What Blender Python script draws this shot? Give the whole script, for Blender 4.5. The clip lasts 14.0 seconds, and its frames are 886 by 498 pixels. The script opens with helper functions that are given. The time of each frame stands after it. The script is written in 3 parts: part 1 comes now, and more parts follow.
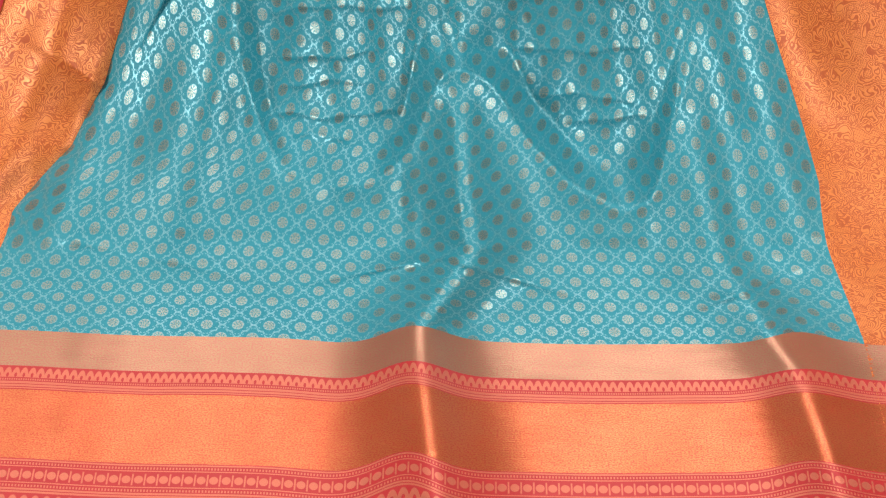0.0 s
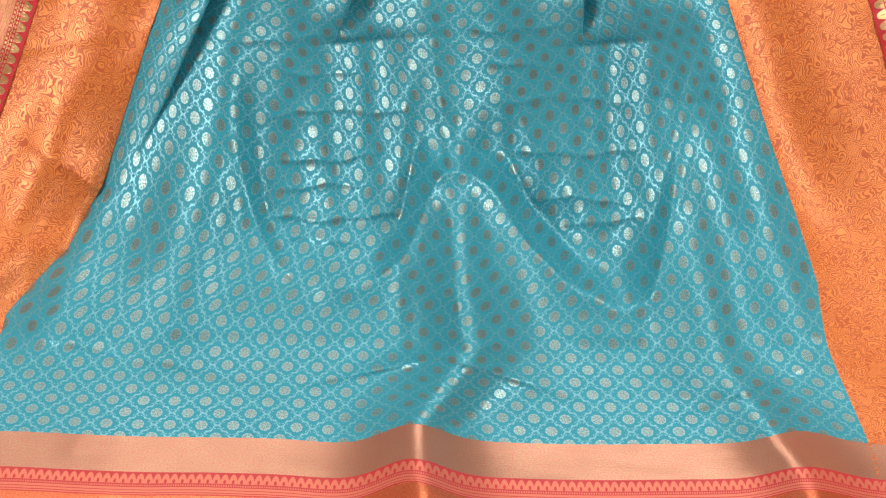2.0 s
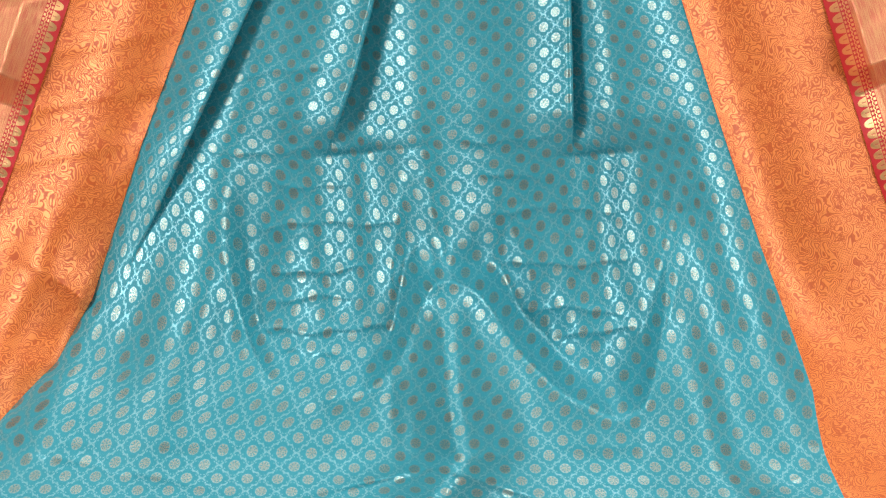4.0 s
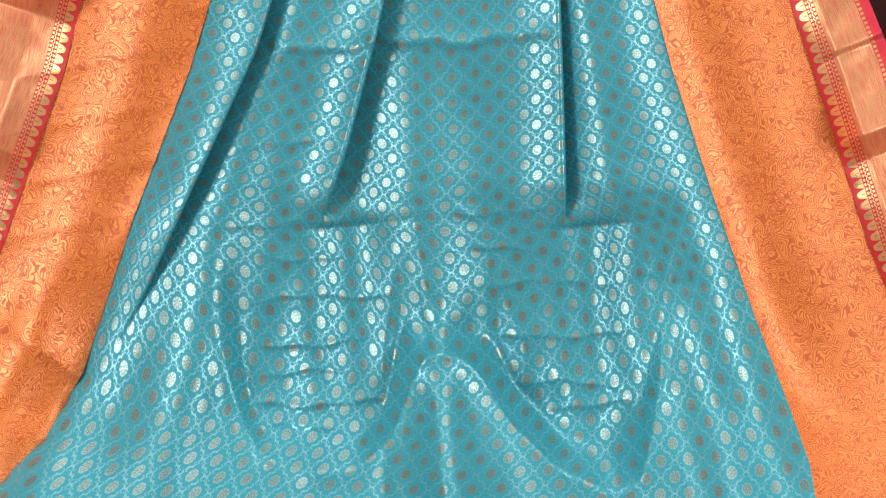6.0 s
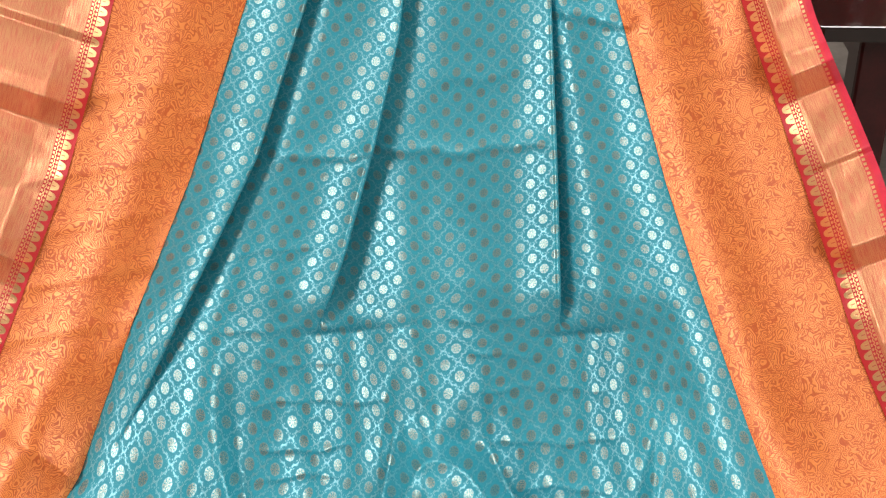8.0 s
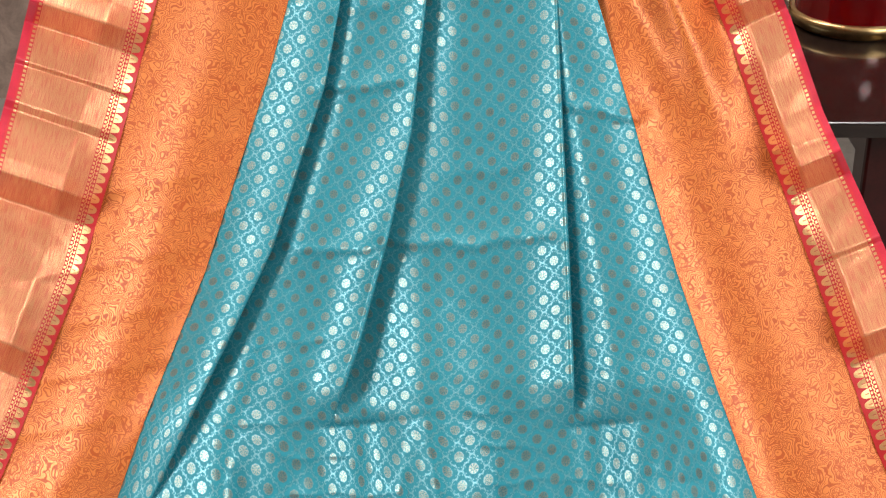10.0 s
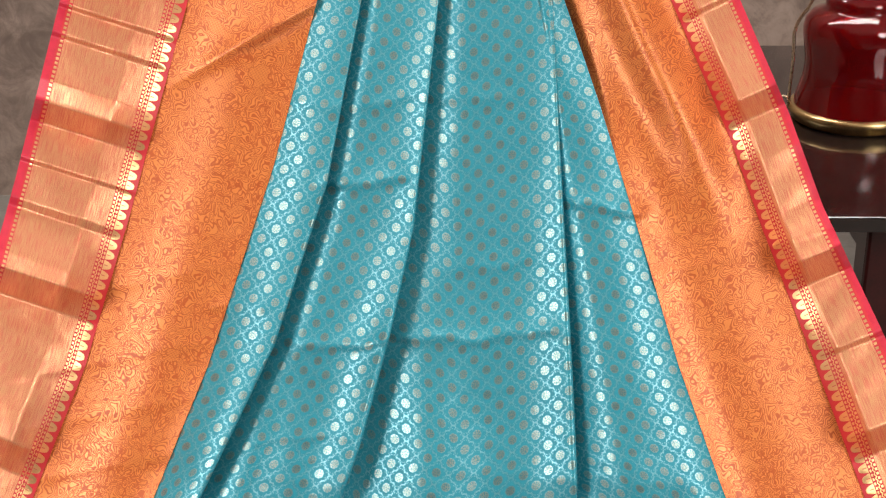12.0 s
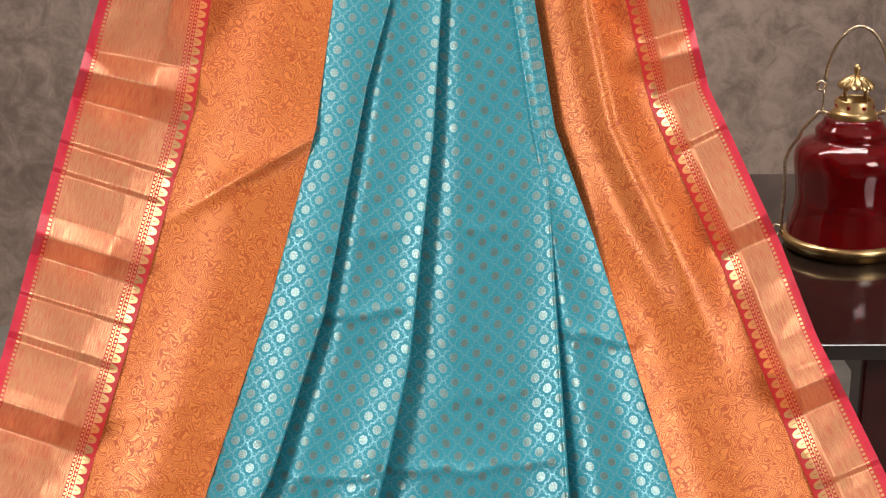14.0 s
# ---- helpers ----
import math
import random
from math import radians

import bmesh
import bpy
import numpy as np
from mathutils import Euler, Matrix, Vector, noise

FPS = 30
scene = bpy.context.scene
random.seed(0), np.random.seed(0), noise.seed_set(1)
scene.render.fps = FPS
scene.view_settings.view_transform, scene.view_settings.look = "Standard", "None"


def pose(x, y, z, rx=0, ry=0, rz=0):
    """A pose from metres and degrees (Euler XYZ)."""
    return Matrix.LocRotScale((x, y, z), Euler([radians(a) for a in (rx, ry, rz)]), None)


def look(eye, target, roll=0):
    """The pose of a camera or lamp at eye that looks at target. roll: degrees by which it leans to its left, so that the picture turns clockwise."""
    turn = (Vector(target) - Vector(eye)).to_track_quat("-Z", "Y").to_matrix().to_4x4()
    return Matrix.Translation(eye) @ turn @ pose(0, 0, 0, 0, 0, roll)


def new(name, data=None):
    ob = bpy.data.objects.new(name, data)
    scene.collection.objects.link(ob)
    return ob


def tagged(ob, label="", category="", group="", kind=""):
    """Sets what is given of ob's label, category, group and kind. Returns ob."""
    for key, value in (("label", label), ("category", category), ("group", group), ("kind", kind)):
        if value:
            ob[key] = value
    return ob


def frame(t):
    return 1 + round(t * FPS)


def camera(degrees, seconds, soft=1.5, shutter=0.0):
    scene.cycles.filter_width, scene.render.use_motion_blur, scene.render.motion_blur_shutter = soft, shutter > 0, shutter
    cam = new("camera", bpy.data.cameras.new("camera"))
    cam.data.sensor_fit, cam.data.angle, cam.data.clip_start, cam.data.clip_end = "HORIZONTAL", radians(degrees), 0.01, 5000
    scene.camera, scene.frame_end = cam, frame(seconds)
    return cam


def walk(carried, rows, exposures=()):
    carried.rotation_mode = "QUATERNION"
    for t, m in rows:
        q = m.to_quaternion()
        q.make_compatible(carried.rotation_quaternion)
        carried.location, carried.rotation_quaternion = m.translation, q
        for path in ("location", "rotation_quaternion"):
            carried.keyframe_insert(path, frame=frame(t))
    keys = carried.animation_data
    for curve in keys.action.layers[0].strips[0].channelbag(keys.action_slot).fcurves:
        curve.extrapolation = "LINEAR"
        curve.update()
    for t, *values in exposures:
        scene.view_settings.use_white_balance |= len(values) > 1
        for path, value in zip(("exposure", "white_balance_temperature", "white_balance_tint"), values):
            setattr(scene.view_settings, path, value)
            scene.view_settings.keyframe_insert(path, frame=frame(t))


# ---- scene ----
# Camera: held at chest height, tilting up from the floor.
cam = camera(32.0, 14.0, soft=1.2)
PATH = [
    (0.0, 0.0331, 0.1523, 1.3859, 1.04, -48.98, -0.06),
    (0.5, 0.0309, 0.1460, 1.3715, 0.98, -47.81, -0.02),
    (1.0, 0.0276, 0.1346, 1.3568, 0.81, -46.32, 0.10),
    (1.5, 0.0245, 0.1221, 1.3431, 0.62, -44.78, 0.23),
    (2.0, 0.0233, 0.1115, 1.3327, 0.46, -43.15, 0.30),
    (2.5, 0.0254, 0.1034, 1.3253, 0.40, -41.69, 0.24),
    (3.0, 0.0258, 0.0986, 1.3180, 0.30, -40.28, 0.17),
    (5.5, 0.0281, 0.0870, 1.2759, 0.08, -35.25, -0.00),
    (6.0, 0.0296, 0.0903, 1.2813, -0.01, -34.72, 0.03),
    (6.5, 0.0315, 0.0935, 1.2954, -0.09, -34.31, 0.14),
    (7.0, 0.0284, 0.0957, 1.3100, -0.32, -33.69, 0.38),
    (7.5, 0.0208, 0.0928, 1.3149, -0.59, -32.74, 0.64),
    (8.0, 0.0164, 0.0841, 1.3140, -0.63, -31.48, 0.74),
    (10.5, 0.0109, 0.0511, 1.2786, -0.13, -25.87, 0.15),
    (11.0, 0.0108, 0.0511, 1.2802, -0.09, -25.10, 0.11),
    (11.5, 0.0120, 0.0512, 1.2819, -0.06, -24.28, 0.08),
    (12.0, 0.0148, 0.0493, 1.2846, -0.01, -23.26, 0.01),
    (12.5, 0.0185, 0.0491, 1.2875, 0.04, -22.26, -0.07),
    (13.0, 0.0185, 0.0465, 1.2921, -0.00, -21.12, -0.09),
    (13.5, 0.0185, 0.0433, 1.2947, -0.03, -19.95, -0.17),
    (14.0, 0.0168, 0.0390, 1.2978, -0.12, -18.65, -0.31),
]
walk(cam, [(t, pose(x, y, z, 90 + pitch, 0, yaw) @ pose(0, 0, 0, 0, 0, roll)) for t, x, y, z, yaw, pitch, roll in PATH],
     exposures=((0.0, -0.22), (3.0, -0.12), (6.5, 0.0), (8.0, 0.0), (11.0, 0.05), (12.5, 0.02), (14.0, -0.10)))

# ---- light ----
world = bpy.data.worlds.new("room_light")
scene.world = world
world.use_nodes = True
world.node_tree.nodes["Background"].inputs[0].default_value = (1.0, 0.97, 0.93, 1)
world.node_tree.nodes["Background"].inputs[1].default_value = 0.50


def area_light(name, eye, target, sx, sy, watts, colour):
    data = bpy.data.lights.new(name, "AREA")
    data.shape, data.size, data.size_y, data.energy, data.color = "RECTANGLE", sx, sy, watts, colour
    ob = new(name, data)
    ob.matrix_world = look(eye, target)
    return ob


area_light("softbox", (-2.35, -0.10, 2.05), (0.0, 1.6, 0.35), 0.9, 0.9, 70, (1.0, 0.97, 0.93))
area_light("softbox", (2.45, -0.15, 2.05), (0.1, 1.6, 0.4), 1.3, 1.1, 70, (1.0, 0.97, 0.93))
# Unseen overhead lamp, added to brighten the zari on the floor and the wall.
area_light("overhead_fill", (0.1, 2.8, 2.80), (0.0, 1.5, 0.0), 2.8, 0.55, 84, (1.0, 0.97, 0.93))


# ---- node helpers ----
class Nodes:
    """A short way to write node trees."""

    def __init__(self, name):
        self.mat = bpy.data.materials.new(name)
        self.mat.use_nodes = True
        self.tree = self.mat.node_tree
        self.bsdf = self.tree.nodes["Principled BSDF"]
        self.coord = self.tree.nodes.new("ShaderNodeTexCoord")
        self.geom = None

    def node(self, kind, **settings):
        n = self.tree.nodes.new(kind)
        for key, value in settings.items():
            setattr(n, key, value)
        return n

    def put(self, value, socket):
        if isinstance(value, bpy.types.NodeSocket):
            self.tree.links.new(value, socket)
        elif value is not None:
            socket.default_value = value

    def m(self, op, a, b=None, c=None):
        n = self.node("ShaderNodeMath", operation=op)
        for k, v in enumerate((a, b, c)):
            self.put(v, n.inputs[k])
        return n.outputs[0]

    def uv(self):
        sep = self.node("ShaderNodeSeparateXYZ")
        self.tree.links.new(self.coord.outputs["UV"], sep.inputs[0])
        return sep.outputs[0], sep.outputs[1]

    def vec(self, x, y, z=0.0):
        n = self.node("ShaderNodeCombineXYZ")
        for k, v in enumerate((x, y, z)):
            self.put(v, n.inputs[k])
        return n.outputs[0]

    def noise(self, vector, scale, detail=3.0, rough=0.5, distortion=0.0):
        n = self.node("ShaderNodeTexNoise")
        self.put(vector, n.inputs["Vector"])
        n.inputs["Scale"].default_value, n.inputs["Detail"].default_value = scale, detail
        n.inputs["Roughness"].default_value, n.inputs["Distortion"].default_value = rough, distortion
        return n.outputs["Fac"]

    def mix(self, fac, a, b):
        n = self.node("ShaderNodeMix", data_type="RGBA")
        self.put(fac, n.inputs[0])
        for value, socket in ((a, n.inputs[6]), (b, n.inputs[7])):
            self.put((*value, 1) if isinstance(value, tuple) else value, socket)
        return n.outputs[2]

    def span(self, x, lo, hi, a=0.0, b=1.0):
        n = self.node("ShaderNodeMapRange", interpolation_type="SMOOTHSTEP")
        for k, v in enumerate((x, lo, hi, a, b)):
            self.put(v, n.inputs[k])
        return n.outputs[0]

    def bump(self, height, strength, distance):
        n = self.node("ShaderNodeBump")
        n.inputs["Strength"].default_value, n.inputs["Distance"].default_value = strength, distance
        self.put(height, n.inputs["Height"])
        self.tree.links.new(n.outputs[0], self.bsdf.inputs["Normal"])

    def done(self, colour, rough, metal=0.0, **more):
        for name, value in (("Base Color", colour), ("Roughness", rough), ("Metallic", metal), *more.items()):
            socket = self.bsdf.inputs[name.replace("_", " ")]
            self.put((*value, 1) if isinstance(value, tuple) else value, socket)
        return self.mat

    def across(self):
        """Takes the run of the threads from the cloth's width."""
        t = self.node("ShaderNodeTangent", direction_type="UV_MAP")
        self.tree.links.new(t.outputs[0], self.bsdf.inputs["Tangent"])

    def cell(self, x):
        """The part of x after the point, about 0."""
        return self.m("SUBTRACT", self.m("FRACT", self.m("ADD", x, 0.5)), 0.5)

    def both(self, *xs):
        out = xs[0]
        for x in xs[1:]:
            out = self.m("MULTIPLY", out, x)
        return out

    def any(self, *xs):
        out = xs[0]
        for x in xs[1:]:
            out = self.m("MAXIMUM", out, x)
        return out

    def near(self, x, at, half, soft=0.15):
        """1 where x lies within half of at."""
        d = self.m("ABSOLUTE", self.m("SUBTRACT", x, at))
        return self.span(d, half * (1 - soft), half * (1 + soft), 1.0, 0.0)

    def disc(self, x, y, radius, soft=0.12):
        r = self.m("SQRT", self.m("ADD", self.m("MULTIPLY", x, x), self.m("MULTIPLY", y, y)))
        return self.span(r, radius * (1 - soft), radius * (1 + soft), 1.0, 0.0)


def weave(n, u, v, scale=1500.0):
    """Fine crossing threads, as a height."""
    a = n.m("SINE", n.m("MULTIPLY", u, scale))
    b = n.m("SINE", n.m("MULTIPLY", v, scale * 0.8))
    return n.m("ADD", n.m("MULTIPLY", a, 0.5), n.m("MULTIPLY", b, 0.5))


# ---- materials ----
PERIOD = 0.0355


def silk_body():
    n = Nodes("turquoise_silk")
    u, v = n.uv()
    p, q = n.m("DIVIDE", u, PERIOD), n.m("DIVIDE", v, PERIOD)
    a, b = n.m("ADD", p, q), n.m("SUBTRACT", p, q)
    fa, fb = n.cell(a), n.cell(b)
    du, dv = n.m("MULTIPLY", n.m("ADD", fa, fb), 0.5), n.m("MULTIPLY", n.m("SUBTRACT", fa, fb), 0.5)
    uv = n.vec(u, v)
    dot = n.disc(du, dv, 0.185, 0.10)
    ring = n.both(n.disc(du, dv, 0.185), n.m("SUBTRACT", 1.0, n.disc(du, dv, 0.155)))
    petals = n.noise(uv, 800, 1.0)
    angle = n.m("ARCTAN2", dv, du)
    rim = n.m("SQRT", n.m("ADD", n.m("MULTIPLY", du, du), n.m("MULTIPLY", dv, dv)))
    flower = n.m("MULTIPLY", n.m("SINE", n.m("MULTIPLY", angle, 8.0)), n.span(rim, 0.03, 0.07))
    cover = n.m("MULTIPLY", n.span(n.m("ADD", n.m("MULTIPLY", flower, 0.25), petals), 0.18, 0.55), 0.85)
    curls = []
    for along, across in ((a, b), (b, a)):
        d = n.cell(n.m("ADD", across, 0.5))
        # two s-shaped curls between one crossing and the next
        turn = n.m("SINE", n.m("MULTIPLY", along, 6.2832 * 2))
        body = n.near(n.m("SUBTRACT", d, n.m("MULTIPLY", turn, 0.040)), 0.0, 0.040, 0.5)
        gap = n.span(n.m("ABSOLUTE", n.m("COSINE", n.m("MULTIPLY", along, 6.2832))), 0.05, 0.20)
        curls.append(n.both(body, gap))
        fast = n.m("SINE", n.m("MULTIPLY", along, 6.2832 * 4))
        leaf = n.near(n.m("ABSOLUTE", d), 0.080, 0.026, 0.6)
        curls.append(n.both(leaf, n.span(n.m("MULTIPLY", fast, n.m("SIGN", d)), 0.35, 0.75)))
    # Fine noise that puts the zari's glints into its cover and colour.
    spark = n.noise(uv, 1900, 1.0)
    chain = n.both(n.any(*curls), n.span(spark, 0.30, 0.58))
    fleck = n.span(n.noise(uv, 1300, 1.0), 0.58, 0.74)
    zari = n.any(n.both(n.disc(du, dv, 0.190, 0.10), n.any(cover, n.m("MULTIPLY", ring, 0.7))), n.m("MULTIPLY", chain, 0.8))
    grain = n.noise(uv, 700, 2.0)
    slow = n.noise(uv, 7, 3.0)
    blue = n.mix(slow, (0.018, 0.265, 0.355), (0.030, 0.335, 0.430))
    blue = n.mix(n.m("MULTIPLY", fleck, 0.42), blue, (0.22, 0.55, 0.60))
    gold = n.mix(n.span(n.m("MULTIPLY", n.m("ADD", petals, spark), 0.5), 0.40, 0.56), (0.13, 0.24, 0.23), (0.44, 0.46, 0.38))
    gold = n.mix(ring, gold, (0.36, 0.48, 0.46))
    thread = n.mix(dot, (0.30, 0.58, 0.64), gold)
    colour = n.mix(zari, blue, thread)
    metal = n.m("MULTIPLY", zari, 0.95)
    rough = n.m("ADD", n.m("SUBTRACT", 0.50, n.m("MULTIPLY", zari, 0.16)), n.m("MULTIPLY", grain, 0.06))
    height = n.m("ADD", n.m("ADD", n.m("MULTIPLY", zari, 0.6), n.m("MULTIPLY", grain, 0.8)), n.m("MULTIPLY", weave(n, u, v), 0.15))
    n.bump(height, 0.13, 0.0006)
    n.across()
    return n.done(colour, rough, metal, Specular_IOR_Level=0.4, Anisotropic=0.7, Anisotropic_Rotation=0.25)


def brocade_orange():
    """Orange silk with winding gold scrolls, birds and fans in thread."""
    n = Nodes("orange_brocade")
    u, v = n.uv()
    uv = n.vec(u, v)

    def bend(scale, size, seed):
        a, b = n.noise(n.vec(u, v, seed), scale, 1.0), n.noise(n.vec(v, u, seed + 4.0), scale, 1.0)
        return n.vec(n.m("ADD", u, n.m("MULTIPLY", n.m("SUBTRACT", a, 0.5), size)), n.m("ADD", v, n.m("MULTIPLY", n.m("SUBTRACT", b, 0.5), size)))

    def cells(vector, scale, feature, out):
        node = n.node("ShaderNodeTexVoronoi", feature=feature, voronoi_dimensions="2D")
        n.put(vector, node.inputs["Vector"])
        node.inputs["Scale"].default_value = scale
        return node.outputs[out]

    wide, tight = bend(42, 0.062, 1.0), bend(70, 0.026, 9.0)
    edge = cells(wide, 56, "DISTANCE_TO_EDGE", "Distance")
    core = cells(wide, 56, "F1", "Distance")
    kind = n.node("ShaderNodeSeparateColor")
    n.put(cells(wide, 56, "F1", "Color"), kind.inputs[0])
    curl = cells(tight, 125, "DISTANCE_TO_EDGE", "Distance")
    outline = n.any(n.span(edge, 0.015, 0.050, 0.8, 0.0), n.m("MULTIPLY", n.span(curl, 0.03, 0.10, 0.7, 0.0), n.span(kind.outputs[1], 0.60, 0.62)))
    # rings that follow the outlines, fans round the heart of a form, and scales
    rings = n.m("SINE", n.m("MULTIPLY", edge, 31.0))
    fans = n.m("SINE", n.m("MULTIPLY", core, 28.0))
    scales = n.both(n.m("SINE", n.m("MULTIPLY", n.m("ADD", u, v), 1700)), n.m("SINE", n.m("MULTIPLY", n.m("SUBTRACT", u, v), 1700)))

    def choose(fac, a, b):
        node = n.node("ShaderNodeMix", data_type="FLOAT")
        for value, k in ((fac, 0), (a, 2), (b, 3)):
            n.put(value, node.inputs[k])
        return node.outputs[0]

    fill = choose(n.span(kind.outputs[0], 0.40, 0.41), rings, fans)
    fill = choose(n.span(kind.outputs[0], 0.88, 0.89), fill, scales)
    line = n.span(fill, -0.85, 0.25, 1.0, 0.0)
    ground = n.any(outline, n.m("MULTIPLY", line, 0.78))
    zari = n.m("SUBTRACT", 1.0, ground)
    grain = n.noise(uv, 900, 2.0)
    slow = n.noise(uv, 9, 2.0)
    silk = n.mix(slow, (0.44, 0.050, 0.008), (0.52, 0.070, 0.011))
    thread = n.mix(grain, (0.78, 0.215, 0.042), (0.92, 0.340, 0.100))
    colour = n.mix(zari, silk, thread)
    n.bump(n.m("ADD", n.m("MULTIPLY", zari, 0.8), n.m("ADD", n.m("MULTIPLY", grain, 0.5), n.m("MULTIPLY", weave(n, u, v), 0.15))), 0.20, 0.0006)
    n.across()
    return n.done(colour, n.m("SUBTRACT", 0.52, n.m("MULTIPLY", zari, 0.12)), n.m("MULTIPLY", zari, 0.28), Sheen_Weight=0.1, Anisotropic=0.6, Anisotropic_Rotation=0.25)


def zari_cloth(name, silk, dim, bright, along="v", metal=0.8, rough=0.36):
    """Gold tissue: metal thread over coloured silk, with streaks along the thread."""
    n = Nodes(name)
    u, v = n.uv()
    streak = n.noise(n.vec(n.m("MULTIPLY", u, 900 if along == "v" else 40), n.m("MULTIPLY", v, 40 if along == "v" else 900)), 1.0, 2.0)
    fleck = n.noise(n.vec(n.m("MULTIPLY", u, 0.6), v), 750, 2.0)
    slow = n.noise(n.vec(u, v), 14, 2.0)
    cover = n.m("MULTIPLY", n.span(streak, 0.25, 0.6, 0.64, 0.9), n.span(fleck, 0.36, 0.60, 0.30, 1.0))
    colour = n.mix(cover, silk, n.mix(slow, dim, bright))
    n.bump(n.m("ADD", streak, fleck), 0.4, 0.0005)
    return n.done(colour, rough, n.m("MULTIPLY", cover, metal))


def zari_border(width):
    """The gold side border: u in metres from the red line outwards, v in metres along it."""
    n = Nodes("gold_zari_border")
    u, v = n.uv()
    streak = n.noise(n.vec(n.m("MULTIPLY", u, 1300), n.m("MULTIPLY", v, 50)), 1.0, 1.0)
    fleck = n.noise(n.vec(u, v), 1200, 1.0)
    slow = n.noise(n.vec(u, v), 22, 2.0)
    t = n.m("ABSOLUTE", n.cell(n.m("DIVIDE", v, 0.0126)))
    # small leaf points along the red line, their tips towards it
    reach = n.m("MULTIPLY", n.m("SUBTRACT", 1.0, n.m("POWER", n.m("MULTIPLY", t, 2.10), 3.2)), 0.0090)
    leaf = n.both(n.span(n.m("SUBTRACT", reach, n.m("SUBTRACT", 0.0120, u)), 0.0, 0.0010), n.span(u, 0.0120, 0.0128, 1.0, 0.0))
    vein = n.both(n.near(t, 0.0, 0.05, 0.5), n.near(u, 0.0095, 0.002))
    leaf = n.both(leaf, n.m("SUBTRACT", 1.0, n.m("MULTIPLY", vein, 0.7)))
    step = n.m("ABSOLUTE", n.cell(n.m("DIVIDE", v, 0.0052)))
    row1 = n.both(n.near(u, 0.0142, 0.0009), n.span(step, 0.10, 0.3))
    zig = n.near(n.m("ADD", u, n.m("MULTIPLY", step, 0.003)), 0.0178, 0.0006, 0.5)
    row2 = n.both(n.near(u, 0.0198, 0.0012), n.span(step, 0.12, 0.3))
    row3 = n.both(n.near(u, width - 0.0028, 0.0016), n.span(n.m("ABSOLUTE", n.cell(n.m("DIVIDE", v, 0.0056))), 0.14, 0.3))
    field = n.both(n.span(u, 0.0214, 0.0218), n.span(u, width - 0.0054, width - 0.0050, 1.0, 0.0))
    field = n.both(field, n.span(streak, 0.34, 0.60, 0.36, 0.76), n.span(fleck, 0.25, 0.55, 0.55, 1.0))
    zari = n.any(leaf, row1, zig, row2, row3, field)
    gold = n.mix(slow, n.mix(fleck, (0.74, 0.33, 0.13), (0.94, 0.60, 0.28)), n.mix(fleck, (0.84, 0.46, 0.19), (1.0, 0.76, 0.40)))
    colour = n.mix(zari, (0.64, 0.03, 0.04), gold)
    n.bump(n.m("ADD", n.m("MULTIPLY", zari, 0.8), n.m("ADD", streak, fleck)), 0.35, 0.0005)
    return n.done(colour, n.m("SUBTRACT", 0.46, n.m("MULTIPLY", zari, 0.18)), n.m("MULTIPLY", zari, 0.80))


def band_pattern(name, rows):
    """A woven band: red silk with coral thread; rows of (centre, half height, step, duty, round)."""
    n = Nodes(name)
    u, v = n.uv()
    fleck = n.noise(n.vec(u, v), 1100, 1.0)
    masks = []
    for centre, half, step, duty, kind in rows:
        x = n.cell(n.m("DIVIDE", u, step)) if step else None
        if kind == "line":
            masks.append(n.near(v, centre, half))
        elif kind == "bead":
            masks.append(n.both(n.near(v, centre, half), n.near(x, 0.0, duty * 0.5, 0.3)))
        elif kind == "disc":
            y = n.m("DIVIDE", n.m("SUBTRACT", v, centre), step)
            masks.append(n.disc(x, y, duty))
        elif kind == "bar":
            y = n.m("ADD", u, step * 0.5)
            masks.append(n.both(n.near(v, centre, half), n.near(n.cell(n.m("DIVIDE", y, step)), 0.0, duty, 0.3)))
        elif kind == "temple":
            y = n.m("DIVIDE", n.m("SUBTRACT", v, centre), half)
            tip = n.span(n.m("ADD", n.m("POWER", n.m("MULTIPLY", n.m("ABSOLUTE", x), 2.15), 2.4), y), 0.70, 0.95, 1.0, 0.0)
            masks.append(n.both(tip, n.span(y, -1.0, -0.9), n.m("SUBTRACT", 1.0, n.disc(x, n.m("MULTIPLY", n.m("ADD", y, 0.55), 0.4), 0.16))))
    zari = n.any(*masks)
    slow = n.noise(n.vec(u, v), 20, 2.0)
    red = n.mix(slow, (0.52, 0.025, 0.032), (0.62, 0.04, 0.042))
    colour = n.mix(zari, red, n.mix(fleck, (0.66, 0.16, 0.10), (0.80, 0.25, 0.16)))
    n.bump(n.m("ADD", zari, fleck), 0.35, 0.0006)
    return n.done(colour, 0.48, n.m("MULTIPLY", zari, 0.45))


def plain(name, colour, rough, metal=0.0, spread=0.15, scale=30.0, relief=0.0, **more):
    """One surface with mottling at two scales and a fine relief."""
    n = Nodes(name)
    place = n.coord.outputs["Object"]
    big, fine = n.noise(place, scale, 4.0, 0.6), n.noise(place, scale * 9, 3.0)
    f = n.m("ADD", n.m("MULTIPLY", big, 0.65), n.m("MULTIPLY", fine, 0.35))
    f = n.span(f, 0.3, 0.7)
    low, high = tuple(c * (1 - spread) for c in colour), tuple(min(1, c * (1 + spread)) for c in colour)
    if relief:
        n.bump(f, 0.5, relief)
    return n.done(n.mix(f, low, high), n.m("ADD", rough - 0.04, n.m("MULTIPLY", fine, 0.08)), metal, **more)


